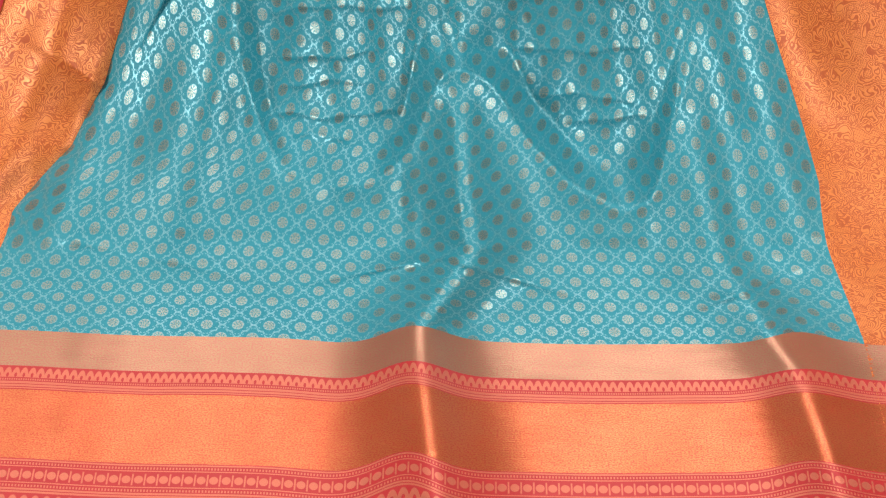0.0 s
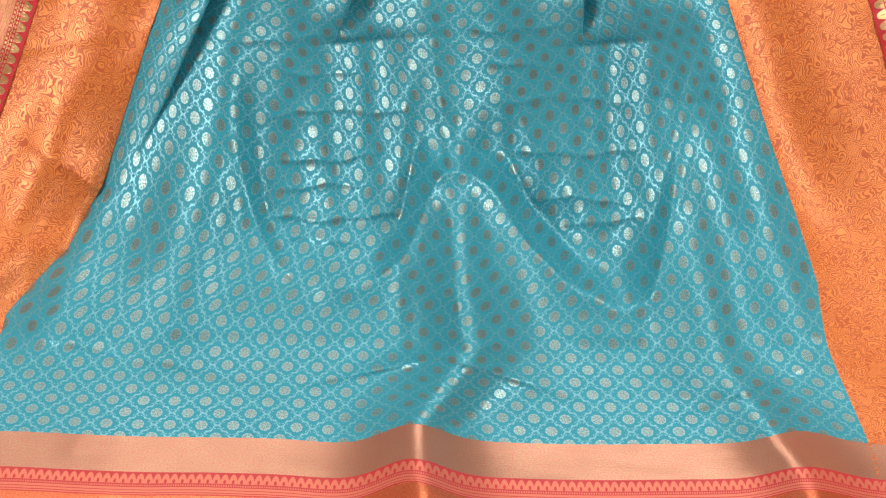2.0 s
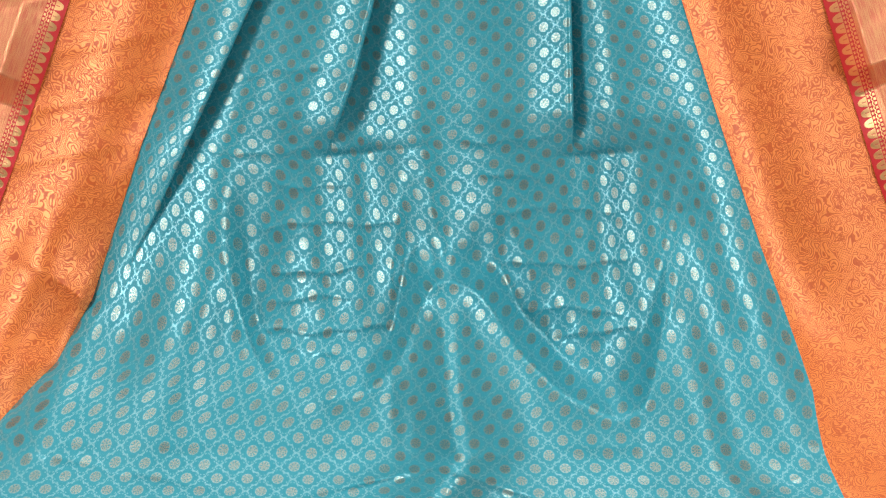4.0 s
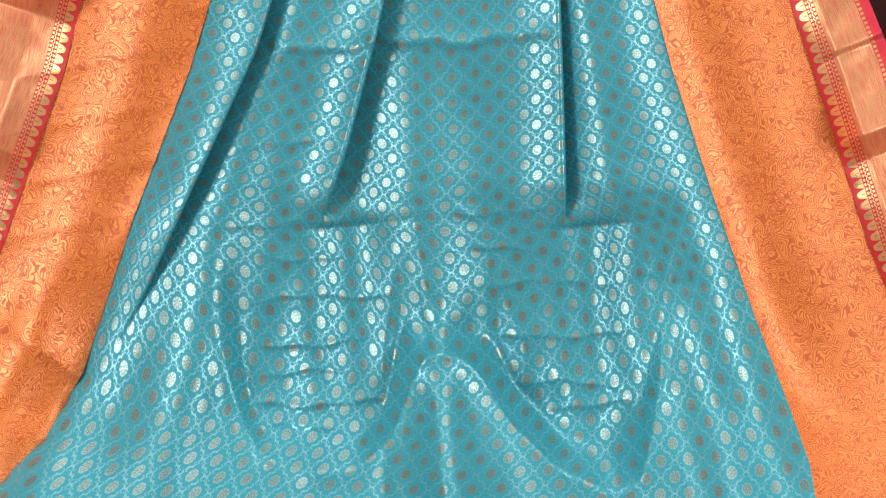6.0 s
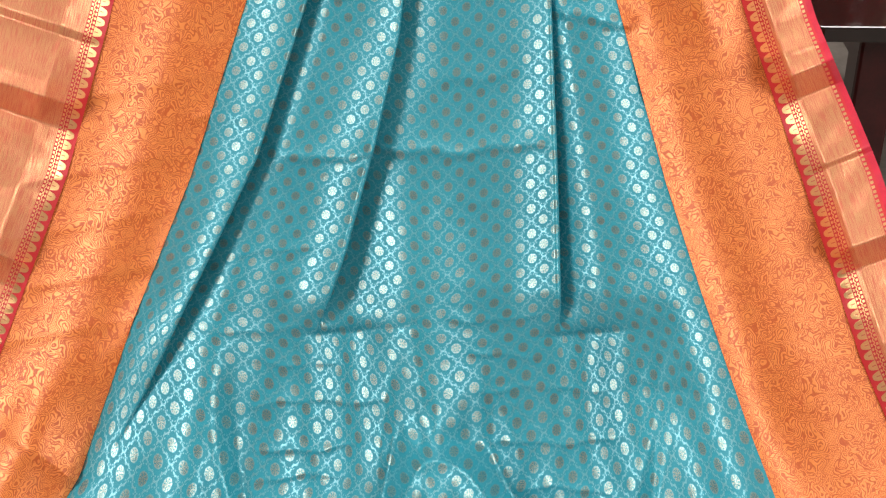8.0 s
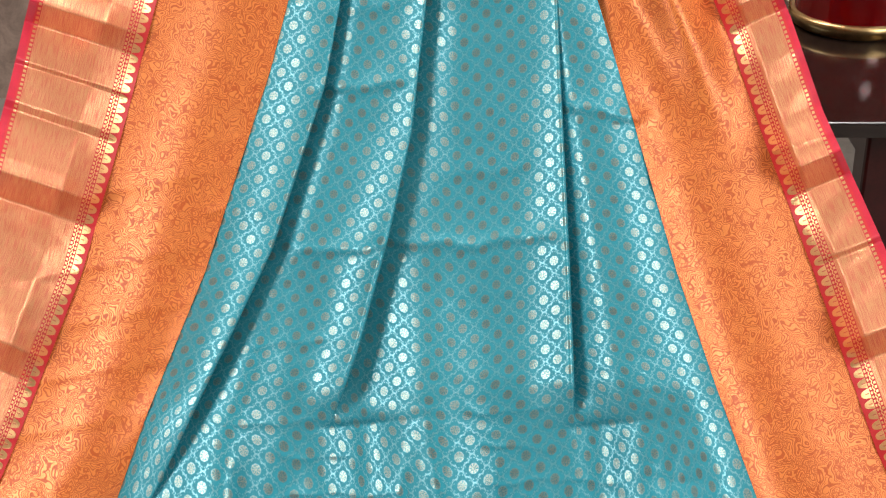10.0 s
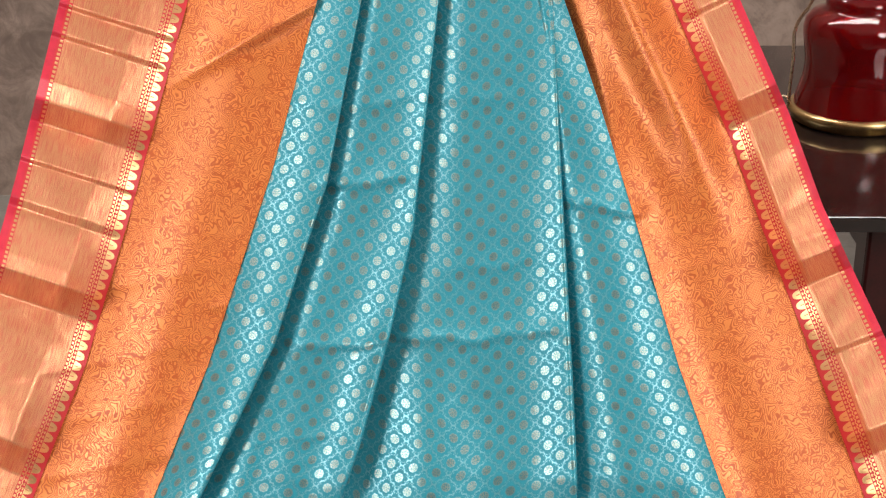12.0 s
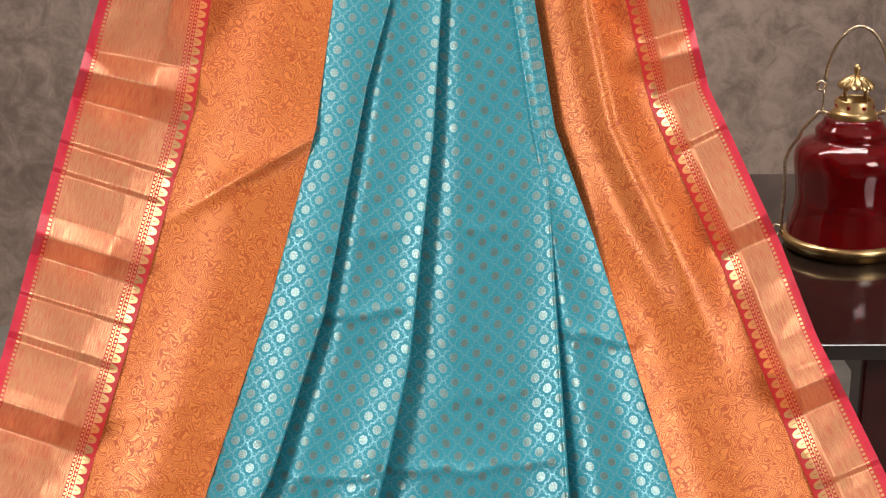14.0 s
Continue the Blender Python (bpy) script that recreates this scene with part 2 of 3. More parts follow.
def plaster_wall():
    n = Nodes("trowelled_plaster")
    place = n.coord.outputs["Object"]
    broad = n.noise(place, 2.2, 4.0, 0.6, 0.6)
    blot = n.noise(place, 14, 5.0, 0.68, 0.8)
    fine = n.noise(place, 60, 4.0, 0.6)
    f = n.m("ADD", n.m("ADD", n.m("MULTIPLY", broad, 0.35), n.m("MULTIPLY", blot, 0.5)), n.m("MULTIPLY", fine, 0.15))
    colour = n.mix(n.span(f, 0.36, 0.64), (0.15, 0.103, 0.082), (0.36, 0.265, 0.215))
    n.bump(n.m("ADD", blot, n.m("MULTIPLY", fine, 0.4)), 0.4, 0.003)
    return n.done(colour, 0.62)


SILK, ORANGE = silk_body(), brocade_orange()
LEFT_GOLD, RIGHT_GOLD = zari_border(0.1170), zari_border(0.0640)
SELVEDGE = plain("pink_selvedge_silk", (0.62, 0.012, 0.045), 0.5, 0.0, 0.12, 60, 0.0003, Sheen_Weight=0.2)
TISSUE = zari_cloth("rose_gold_tissue", (0.52, 0.13, 0.11), (0.38, 0.23, 0.13), (0.56, 0.38, 0.22), "u", 0.9, 0.36)
GOLDBAND = zari_cloth("gold_tissue", (0.62, 0.03, 0.02), (0.62, 0.18, 0.065), (0.80, 0.33, 0.13), "u", 0.95, 0.36)
BEADS = band_pattern("red_temple_band", (
    (-0.0085, 0.0075, 0.0092, 0.4, "temple"), (-0.0185, 0.0012, 0.0026, 0.6, "bead"), (-0.0225, 0.0016, 0, 0, "line"), (-0.0265, 0.0014, 0, 0, "line"), (-0.0298, 0.0008, 0, 0, "line")))
DISCS = band_pattern("red_medallion_band", (
    (-0.0022, 0.0010, 0, 0, "line"), (-0.0060, 0.0014, 0.0034, 0.55, "bead"), (-0.0095, 0.0007, 0, 0, "line"),
    (-0.0200, 0, 0.0132, 0.36, "disc"), (-0.0200, 0.0070, 0.0132, 0.07, "bar"), (-0.0295, 0.0007, 0, 0, "line"),
    (-0.0335, 0.0014, 0.0034, 0.55, "bead"), (-0.0375, 0.0012, 0, 0, "line"), (-0.0410, 0.0012, 0, 0, "line"), (-0.052, 0.0085, 0.0120, 0.4, "temple")))
WALL, FLOOR = plaster_wall(), plain("grey_floor_tile", (0.20, 0.18, 0.16), 0.45, 0.0, 0.2, 12)
CEILING = plain("white_ceiling_paint", (0.72, 0.70, 0.67), 0.7, 0.0, 0.05, 10)
LACQUER = plain("dark_lacquered_wood", (0.016, 0.009, 0.008), 0.16, 0.0, 0.3, 25, Coat_Weight=0.6, Coat_Roughness=0.05)
WOOD = plain("dark_red_stained_wood", (0.045, 0.006, 0.006), 0.3, 0.0, 0.3, 25)
BRASS = plain("aged_brass", (0.62, 0.43, 0.20), 0.30, 1.0, 0.18, 60)
WIRE = plain("brass_wire", (0.66, 0.52, 0.36), 0.28, 1.0, 0.15, 60)


def red_glass():
    n = Nodes("ruby_glass")
    wave = n.noise(n.coord.outputs["Object"], 28, 2.0)
    n.bump(wave, 0.35, 0.004)
    return n.done((0.50, 0.004, 0.012), 0.03, 0.0, Transmission_Weight=0.85, IOR=1.5)


GLASS = red_glass()


# ---- mesh helpers ----
def part(name, data, material, parent=None, label=""):
    """Links a bmesh or a mesh as one object under a thing."""
    if isinstance(data, bmesh.types.BMesh):
        mesh = bpy.data.meshes.new(name)
        data.to_mesh(mesh)
        data.free()
    else:
        mesh = data
    if material and not mesh.materials:
        mesh.materials.append(material)
    ob = new(name, mesh)
    ob.parent = parent
    return tagged(ob, label) if label else ob


def thing(name, label, category, group="", kind=""):
    return tagged(new(name), label, category, group, kind)


def sheet(name, points, uvs):
    """A smooth grid of quads from arrays of rows by columns."""
    rows, cols = points.shape[:2]
    k = np.arange(rows * cols).reshape(rows, cols)
    quads = np.stack([k[:-1, :-1], k[:-1, 1:], k[1:, 1:], k[1:, :-1]], -1).reshape(-1, 4)
    mesh = bpy.data.meshes.new(name)
    mesh.from_pydata(points.reshape(-1, 3).tolist(), [], quads.tolist())
    layer = mesh.uv_layers.new(name="UVMap")
    layer.data.foreach_set("uv", uvs.reshape(-1, 2)[quads.ravel()].astype(np.float32).ravel())
    mesh.polygons.foreach_set("use_smooth", np.ones(len(quads), bool))
    mesh.update()
    return mesh


def box(x0, x1, y0, y1, z0, z1, bevel=0.0, segments=2):
    bm = bmesh.new()
    bmesh.ops.create_cube(bm, size=1.0)
    bmesh.ops.scale(bm, vec=(x1 - x0, y1 - y0, z1 - z0), verts=bm.verts)
    bmesh.ops.translate(bm, vec=((x0 + x1) / 2, (y0 + y1) / 2, (z0 + z1) / 2), verts=bm.verts)
    if bevel:
        bmesh.ops.bevel(bm, geom=bm.edges[:], offset=bevel, segments=segments, affect="EDGES", profile=0.5)
    return bm


def lathe(profile, steps=48, ripple=None):
    """Turns a list of (radius, height) about z. ripple: a function of radius, height and angle that gives the radius and height."""
    bm = bmesh.new()
    rings = []
    for r, z in profile:
        ring = []
        for k in range(steps):
            a = 2 * math.pi * k / steps
            rr, zz = ripple(r, z, a) if ripple else (r, z)
            ring.append(bm.verts.new((rr * math.cos(a), rr * math.sin(a), zz)))
        rings.append(ring)
    for low, high in zip(rings, rings[1:]):
        for k in range(steps):
            face = bm.faces.new((low[k], low[(k + 1) % steps], high[(k + 1) % steps], high[k]))
            face.smooth = True
    bmesh.ops.recalc_face_normals(bm, faces=bm.faces)
    return bm


def tube(points, radius, sides=8):
    """A round wire along points."""
    bm = bmesh.new()
    pts = [Vector(p) for p in points]
    rings, side = [], None
    for k, p in enumerate(pts):
        way = (pts[min(k + 1, len(pts) - 1)] - pts[max(k - 1, 0)]).normalized()
        if side is None:
            side = way.orthogonal().normalized()
        side = (side - way * side.dot(way)).normalized()
        other = way.cross(side)
        rings.append([bm.verts.new(p + radius * (math.cos(a) * side + math.sin(a) * other)) for a in (2 * math.pi * i / sides for i in range(sides))])
    for a, b in zip(rings, rings[1:]):
        for i in range(sides):
            bm.faces.new((a[i], a[(i + 1) % sides], b[(i + 1) % sides], b[i])).smooth = True
    bm.faces.new(rings[0][::-1]), bm.faces.new(rings[-1])
    return bm


# ---- the room ----
def slab(name, bm, material, label, category):
    return tagged(part(name, bm, material), label, category, kind="structure")


slab("floor", box(-3, 3, -2.5, 3.45, -0.1, 0.0), FLOOR, "plain grey floor under the saree", "floor")
slab("wall_north", box(-3, 3, 3.35, 3.5, 0.0, 2.85), WALL, "mottled grey-brown trowelled plaster wall", "wall")
slab("wall_west", box(-3.15, -3, -2.5, 3.35, 0.0, 2.85), WALL, "plain plaster wall", "wall")
slab("wall_east", box(3, 3.15, -2.5, 3.35, 0.0, 2.85), WALL, "plain plaster wall", "wall")
slab("wall_south", box(-3, 3, -2.65, -2.5, 0.0, 2.85), WALL, "plain plaster wall", "wall")
slab("ceiling", box(-3.15, 3.15, -2.65, 3.5, 2.85, 2.95), CEILING, "plain white ceiling", "ceiling")

# ---- the saree ----
# Lines down the cloth: place across against the way up it. The way is the height where it hangs
# and, below nought, the distance forward on the floor.
FOLD = 1.38


def line(*knots):
    s, x = np.array(sorted(knots)).T
    return lambda v: np.interp(v, s, x)


def smooth(x, lo, hi):
    t = np.clip((x - lo) / (hi - lo), 0, 1)
    return t * t * (3 - 2 * t)


LEFT_RED = line((1.4, -0.16), (1.03, -0.218), (0.92, -0.239), (0.67, -0.318), (0.50, -0.376), (0.30, -0.464), (0.15, -0.535), (0.0, -0.62), (-0.5, -0.66))
LEFT_BODY = line((1.4, -0.05), (1.03, -0.092), (0.90, -0.112), (0.72, -0.164), (0.50, -0.242), (0.33, -0.316), (0.138, -0.390), (0.065, -0.437), (0.01, -0.508), (-0.03, -0.516), (-0.15, -0.525), (-0.5, -0.525))
RIGHT_BODY = line((1.4, 0.075), (1.03, 0.117), (0.90, 0.139), (0.785, 0.181), (0.67, 0.219), (0.50, 0.274), (0.37, 0.323), (0.207, 0.388), (0.07, 0.448), (0.04, 0.461), (-0.15, 0.489), (-0.5, 0.50))
RIGHT_RED = line((1.4, 0.15), (1.03, 0.211), (0.92, 0.239), (0.75, 0.319), (0.655, 0.357), (0.51, 0.420), (0.29, 0.511), (0.215, 0.549), (0.0, 0.63), (-0.5, 0.66))
PLEAT_A = line((1.4, 0.0), (1.03, -0.033), (0.946, -0.058), (0.703, -0.109), (0.523, -0.172), (0.346, -0.260), (0.246, -0.308), (0.137, -0.371), (-0.5, -0.42))
PLEAT_B = line((1.4, 0.03), (1.03, 0.020), (0.887, 0.010), (0.655, -0.018), (0.541, -0.044), (0.412, -0.079), (0.324, -0.109), (-0.5, -0.15))
PLEAT_C = line((1.4, 0.085), (1.03, 0.108), (0.887, 0.129), (0.707, 0.140), (0.51, 0.153), (0.346, 0.163), (-0.5, 0.18))
RIM = line((-0.235, 0.22), (-0.216, 0.09), (-0.183, 0.044), (-0.129, 0.033), (-0.068, 0.036), (-0.024, 0.073), (-0.007, 0.141), (0.02, 0.164),
           (0.066, 0.149), (0.108, 0.081), (0.163, 0.037), (0.231, 0.016), (0.270, 0.029), (0.283, 0.095), (0.305, 0.22))


def bell(x, wide):
    return np.exp(-0.5 * (x / wide) ** 2)


def peak(x, wide):
    """A crest with a narrow rounded top and long flanks."""
    return np.exp(-(np.sqrt(x * x + 0.024 ** 2) - 0.024) / wide)


def ripple(x, s, seed, size):
    """Slow, even unevenness made of a few waves."""
    rng = np.random.default_rng(seed)
    out = 0
    for _ in range(7):
        a, f, p = rng.uniform(0, math.pi), rng.uniform(0.5, 1.5) * 2 * math.pi / size, rng.uniform(0, 6.3)
        out = out + np.sin(f * (x * math.cos(a) + s * math.sin(a)) + p)
    return out / 7


# Crests of the soft pleats: knots of (way up, place across), how far they stand out, and their width.
CRESTS = (
    (line((0.60, -0.13), (0.43, -0.200), (0.27, -0.238), (0.15, -0.265), (0.0, -0.31)), 0.038, 0.050, 0.036, 0.66, 0.14),
    (line((0.55, -0.02), (0.41, 0.000), (0.28, 0.005), (0.164, 0.022), (0.0, 0.045)), 0.028, 0.040, 0.040, 0.66, 0.16),
    (line((0.66, 0.180), (0.38, 0.222), (0.22, 0.252), (0.10, 0.282), (0.0, 0.31)), 0.036, 0.040, 0.034, 0.74, 0.12),
    (line((0.90, 0.15), (0.50, 0.255), (0.30, 0.318), (0.20, 0.352), (0.10, 0.390), (0.0, 0.43)), 0.030, 0.034, 0.030, 0.95, 0.10),
    (line((0.45, -0.07), (0.32, -0.116), (0.20, -0.120), (0.08, -0.110)), 0.014, 0.022, 0.022, 0.44, 0.20),
    (line((0.45, 0.152), (0.35, 0.160), (0.20, 0.170), (0.08, 0.195)), 0.014, 0.022, 0.022, 0.44, 0.20),
    (line((0.40, -0.28), (0.25, -0.345), (0.12, -0.400), (0.05, -0.44)), 0.030, 0.030, 0.030, 0.38, 0.12),
)


def relief(x, s):
    """How far the cloth stands out from its mean surface."""
    d = 0.0025 + 0.020 * bell(s + 0.01, 0.065) + 0.003 * ripple(x, s, 3, 0.16) + 0.0006 * ripple(x, s, 5, 0.05) + 0.0004 * ripple(0.3 * x, s, 8, 0.018)
    for at, tall, wide, steep, top, foot in CRESTS:
        rise = np.clip((top - s) / (top - foot), 0, 1)
        rise = rise ** 0.9 * smooth(s, -0.10, foot * 0.8)
        a = x - at(s)
        d = d + tall * rise * np.where(a < 0, bell(a, wide), bell(a, steep))
    # the pouches hang back behind the cloth on the floor
    inside = smooth(x, -0.245, -0.200) * (1 - smooth(x, 0.265, 0.31))
    rim = sum(RIM(x + o) for o in (-0.012, -0.008, -0.004, 0.0, 0.004, 0.008, 0.012)) / 7
    lip = (s - rim) / np.hypot(1, (RIM(x + 0.015) - RIM(x - 0.015)) / 0.030)
    panel = smooth(lip, -0.004, 0.034) * inside
    brow = smooth(x, 0.02, 0.07) * (1 - smooth(x, 0.20, 0.27)) + 0.6 * smooth(x, -0.06, -0.02) * (1 - smooth(x, 0.0, 0.03))
    d = d - panel * (0.014 + 0.020 * brow * (1 - smooth(lip, 0.02, 0.09))) * (1 - smooth(s, 0.15, 0.40))
    d = d + inside * (0.009 + 0.010 * brow) * np.exp(-np.abs(lip) / np.where(lip > 0, 0.010, 0.014 + 0.012 * brow)) * (1 - smooth(np.abs(lip), 0.02, 0.07))
    # the tent between the two pouches and the ridge that runs from it over the floor
    crest = np.interp(s, (-0.5, -0.19, -0.134, -0.014, 0.032, 0.164), (0.03, -0.010, -0.014, 0.048, 0.034, 0.020))
    tall = np.interp(s, (-0.5, -0.30, -0.16, -0.05, 0.03, 0.13, 0.18, 0.22), (0.075, 0.082, 0.070, 0.068, 0.066, 0.030, 0.006, 0.0))
    wide = np.interp(s, (-0.5, -0.25, -0.1, 0.03, 0.16), (0.07, 0.05, 0.042, 0.036, 0.020))
    at = x - crest
    steep = np.where(s < 0, 0.75, 1.2) if np.ndim(s) == 0 else 1.2 - 0.55 * smooth(-s, 0.02, 0.14)
    d = d + tall * np.where(at < 0, peak(at, wide * 0.8), peak(at, wide * steep))
    # the narrower ridge towards the right edge
    crest = np.interp(s, (-0.5, -0.2, -0.05, 0.10, 0.22), (0.46, 0.415, 0.345, 0.315, 0.290))
    tall = np.interp(s, (-0.5, -0.25, -0.12, 0.0, 0.15, 0.25), (0.055, 0.060, 0.042, 0.020, 0.016, 0.0))
    at = x - crest
    d = d + tall * np.where(at < 0, peak(at, 0.035), peak(at, 0.025))
    # a pinched wrinkle where the tent's ridge meets the floor, and its fellow beside it
    for x0, s0, tilt, half, deep in ((-0.035, -0.045, 0.30, 0.055, 0.010), (0.075, -0.055, -0.42, 0.050, 0.007), (-0.38, -0.03, -0.25, 0.10, 0.004), (0.37, -0.075, 0.5, 0.05, 0.006)):
        t = s - s0 - tilt * (x - x0)
        d = d + deep * bell(x - x0, half) * np.where(t > 0, np.exp(-np.maximum(t, 0) / 0.016), np.exp(np.minimum(t, 0) / 0.005))
    # cross creases from folding
    for at, tilt, x0, x1, deep in ((0.530, 0.05, -0.165, 0.160, 0.0040), (0.545, -0.10, -0.25, -0.165, 0.0020), (0.325, 0.02, -0.27, -0.08, 0.0009), (0.335, 0.02, 0.03, 0.16, 0.0012),
                                   (0.705, 0.02, -0.125, -0.010, 0.0038), (0.61, 0.05, 0.01, 0.12, 0.0014), (0.79, 0.05, -0.16, 0.10, 0.0012), (0.695, -0.10, 0.135, 0.250, 0.0045),
                                   (0.238, 0.05, -0.20, -0.02, 0.0014), (0.246, 0.03, 0.06, 0.24, 0.0012), (0.186, 0.10, -0.19, -0.05, 0.0018), (0.176, 0.05, 0.08, 0.25, 0.0016), (0.146, 0.06, -0.19, -0.06, 0.0014), (0.134, -0.05, 0.10, 0.25, 0.0018),
                                   (0.104, 0.02, -0.20, -0.03, 0.0026), (0.092, 0.04, 0.14, 0.26, 0.0022), (0.070, -0.04, -0.19, -0.08, 0.0020), (0.285, 0.03, -0.18, -0.07, 0.0014), (0.290, 0.02, 0.05, 0.15, 0.0012), (0.42, 0.03, -0.22, -0.06, 0.0008), (0.47, 0.01, 0.0, 0.13, 0.0006)):
        t = s - at - tilt * x + 0.003 * np.sin(45 * x + 70 * at) + 0.0016 * np.sin(110 * x + 40 * at)
        d = d + 2.1 * deep * smooth(x, x0, x0 + 0.03) * (1 - smooth(x, x1 - 0.03, x1)) * np.where(t > 0, np.exp(-np.maximum(t, 0) / 0.010), np.exp(np.minimum(t, 0) / 0.0025))
    for mid, wide in ((-0.075, 0.034), (0.195, 0.030)):
        t = s - 0.320 - 0.10 * (x - mid)
        d = d - 0.020 * bell(x - mid, wide) * np.where(t > 0, np.exp(-np.maximum(t, 0) / 0.010), np.exp(np.minimum(t, 0) / 0.16))
    # the left edge rolls away
    edge = x - LEFT_BODY(s)
    roll = smooth(s, -0.05, 0.06) * (1 - smooth(s, 0.14, 0.34))
    d = d - 0.045 * roll * np.exp(-np.maximum(edge, 0) / 0.045) * np.where(edge < 0, np.exp(np.minimum(edge, 0) / 0.05), 1)
    return d


# Near the camera's place; the cloth's folds and slant follow rays from here.
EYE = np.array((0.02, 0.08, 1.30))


def lean(s):
    """How much farther off the cloth lies where it slants back towards its top."""
    return 1 + 0.26 * np.maximum(s, 0.0) * smooth(s, -0.02, 0.10)


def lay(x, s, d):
    """A point of the cloth in the room. Folds stand out towards EYE, near the camera."""
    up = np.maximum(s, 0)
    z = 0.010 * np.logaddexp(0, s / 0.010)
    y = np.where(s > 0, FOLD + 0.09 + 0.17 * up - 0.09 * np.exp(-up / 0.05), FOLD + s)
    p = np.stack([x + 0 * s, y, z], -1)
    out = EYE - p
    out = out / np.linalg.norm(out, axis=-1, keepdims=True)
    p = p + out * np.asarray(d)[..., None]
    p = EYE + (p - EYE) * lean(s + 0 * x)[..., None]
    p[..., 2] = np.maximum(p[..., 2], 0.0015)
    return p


def length_to(s):
    """Cloth length up to s, from the top of the striped end."""
    t = np.linspace(-0.6, 1.5, 2101)
    p = lay(0 * t, t, 0 * t)
    total = np.concatenate([[0], np.cumsum(np.hypot(np.diff(p[:, 1]), np.diff(p[:, 2])))])
    return np.interp(s, t, total) - np.interp(-0.158, t, total)


STRIPE = -0.158


def wave(x):
    """How far the stripes of the end are pulled up by the ridges."""
    return 0.027 * bell(x + 0.018, 0.032) - 0.006 * bell(x + 0.09, 0.04) - 0.004 * bell(x - 0.17, 0.08) + 0.020 * bell(x - 0.415, 0.035) + 0.006 * smooth(-x, 0.3, 0.5)


saree = thing("saree", "turquoise silk saree with orange brocade borders, spread on the floor", "saree")


# Where the spare width of the cloth is taken up: knots of (way up, place across) and width of the band.
SPARE = (
    (line((0.6, -0.045), (0.30, -0.072), (0.10, -0.060)), 0.028, 0.9),
    (line((0.6, 0.160), (0.30, 0.205), (0.10, 0.240)), 0.028, 0.7),
    (line((0.6, -0.185), (0.30, -0.310), (0.10, -0.400)), 0.030, 1.5),
    (line((0.6, 0.22), (0.30, 0.300), (0.10, 0.345)), 0.028, 0.7),
)


def width_to(x, s):
    """Cloth width from the left edge to each x of a row, in all 1.005."""
    lo, hi = LEFT_BODY(s), RIGHT_BODY(s)
    t = np.linspace(lo, hi, 400)
    bands = sum(share * bell(t - at(s), wide) for at, wide, share in SPARE)
    spare = max(0.0, 1.005 - 1.16 * (hi - lo))
    step = 1.005 / (hi - lo) - spare / (hi - lo) + spare * bands / (bands.mean() * (hi - lo))
    total = np.concatenate([[0], np.cumsum((step[1:] + step[:-1]) / 2 * np.diff(t))])
    return np.interp(x, t, total * 1.005 / total[-1])


def body_rows(rows):
    """Rows of the body: place across, height out and cloth width for every column."""
    counts = (46, 7, 70, 7, 80, 7, 70)
    at = 0.36
    anchors = [0.0, float(width_to(PLEAT_B(at), at)), float(width_to(PLEAT_C(at), at)), 1.005]
    xs, ds, us = [], [], []
    for s in rows:
        lo, hi = LEFT_BODY(s), RIGHT_BODY(s)
        k = 1.06 * float(lean(s)) * (1 + 0.16 * smooth(s, 0.28, 0.42))
        open_a = smooth(s, 0.16, 0.42)
        open_b = smooth(s, 0.318, 0.375)
        edges = (PLEAT_A(s), PLEAT_B(s), PLEAT_C(s))
        opens = (open_a, open_b, open_b)
        deep = 0.008 + 0.013 * (1 - smooth(s, 0.40, 1.0))
        talls = (deep * open_a, deep * open_b, deep * open_b)
        frames = list(zip((lo, edges[1], edges[2], hi), anchors))
        x, d, u = [], [], []
        start, d0 = lo, 0.0
        for i in range(4):
            end = edges[i] if i < 3 else hi
            tall = talls[i] if i < 3 else 0.0
            t = np.linspace(0, 1, counts[2 * i])
            px = start + (end - start) * t
            x.append(px)
            last = 0.009 * open_b * np.sin(math.pi * t ** 0.8) if i == 3 else 0.0
            rise = 1 - (1 - t) ** 2 if i == 0 else t ** 4.5
            d.append(d0 * (1 - smooth(t, 0, 0.45)) + tall * rise + last)
            u.append(frames[i][1] + k * (px - frames[i][0]))
            if i < 3:
                f = np.linspace(0, 1, counts[2 * i + 1] + 2)[1:-1]
                back = 0.028 * opens[i]
                fwd = 0.006 * (1 - opens[i])
                a = f * math.pi
                r = tall * 0.5
                px = end + r * np.sin(a) * (1 - f) - back * f ** 2 + fwd * f
                x.append(px)
                d.append(tall * (0.5 + 0.5 * np.cos(a)) - 0.020 * f * opens[i])
                u.append(frames[i][1] + k * (end - frames[i][0]) + 0.03 * f)
                start, d0 = end - back + fwd, -0.020 * opens[i]
        x, d, u = np.concatenate(x), np.concatenate(d), np.concatenate(u)
        u = u + (width_to(x, s) - u) * (1 - smooth(s, 0.28, 0.42))
        xs.append(x), ds.append(d), us.append(u)
    return np.array(xs), np.array(ds), np.array(us)


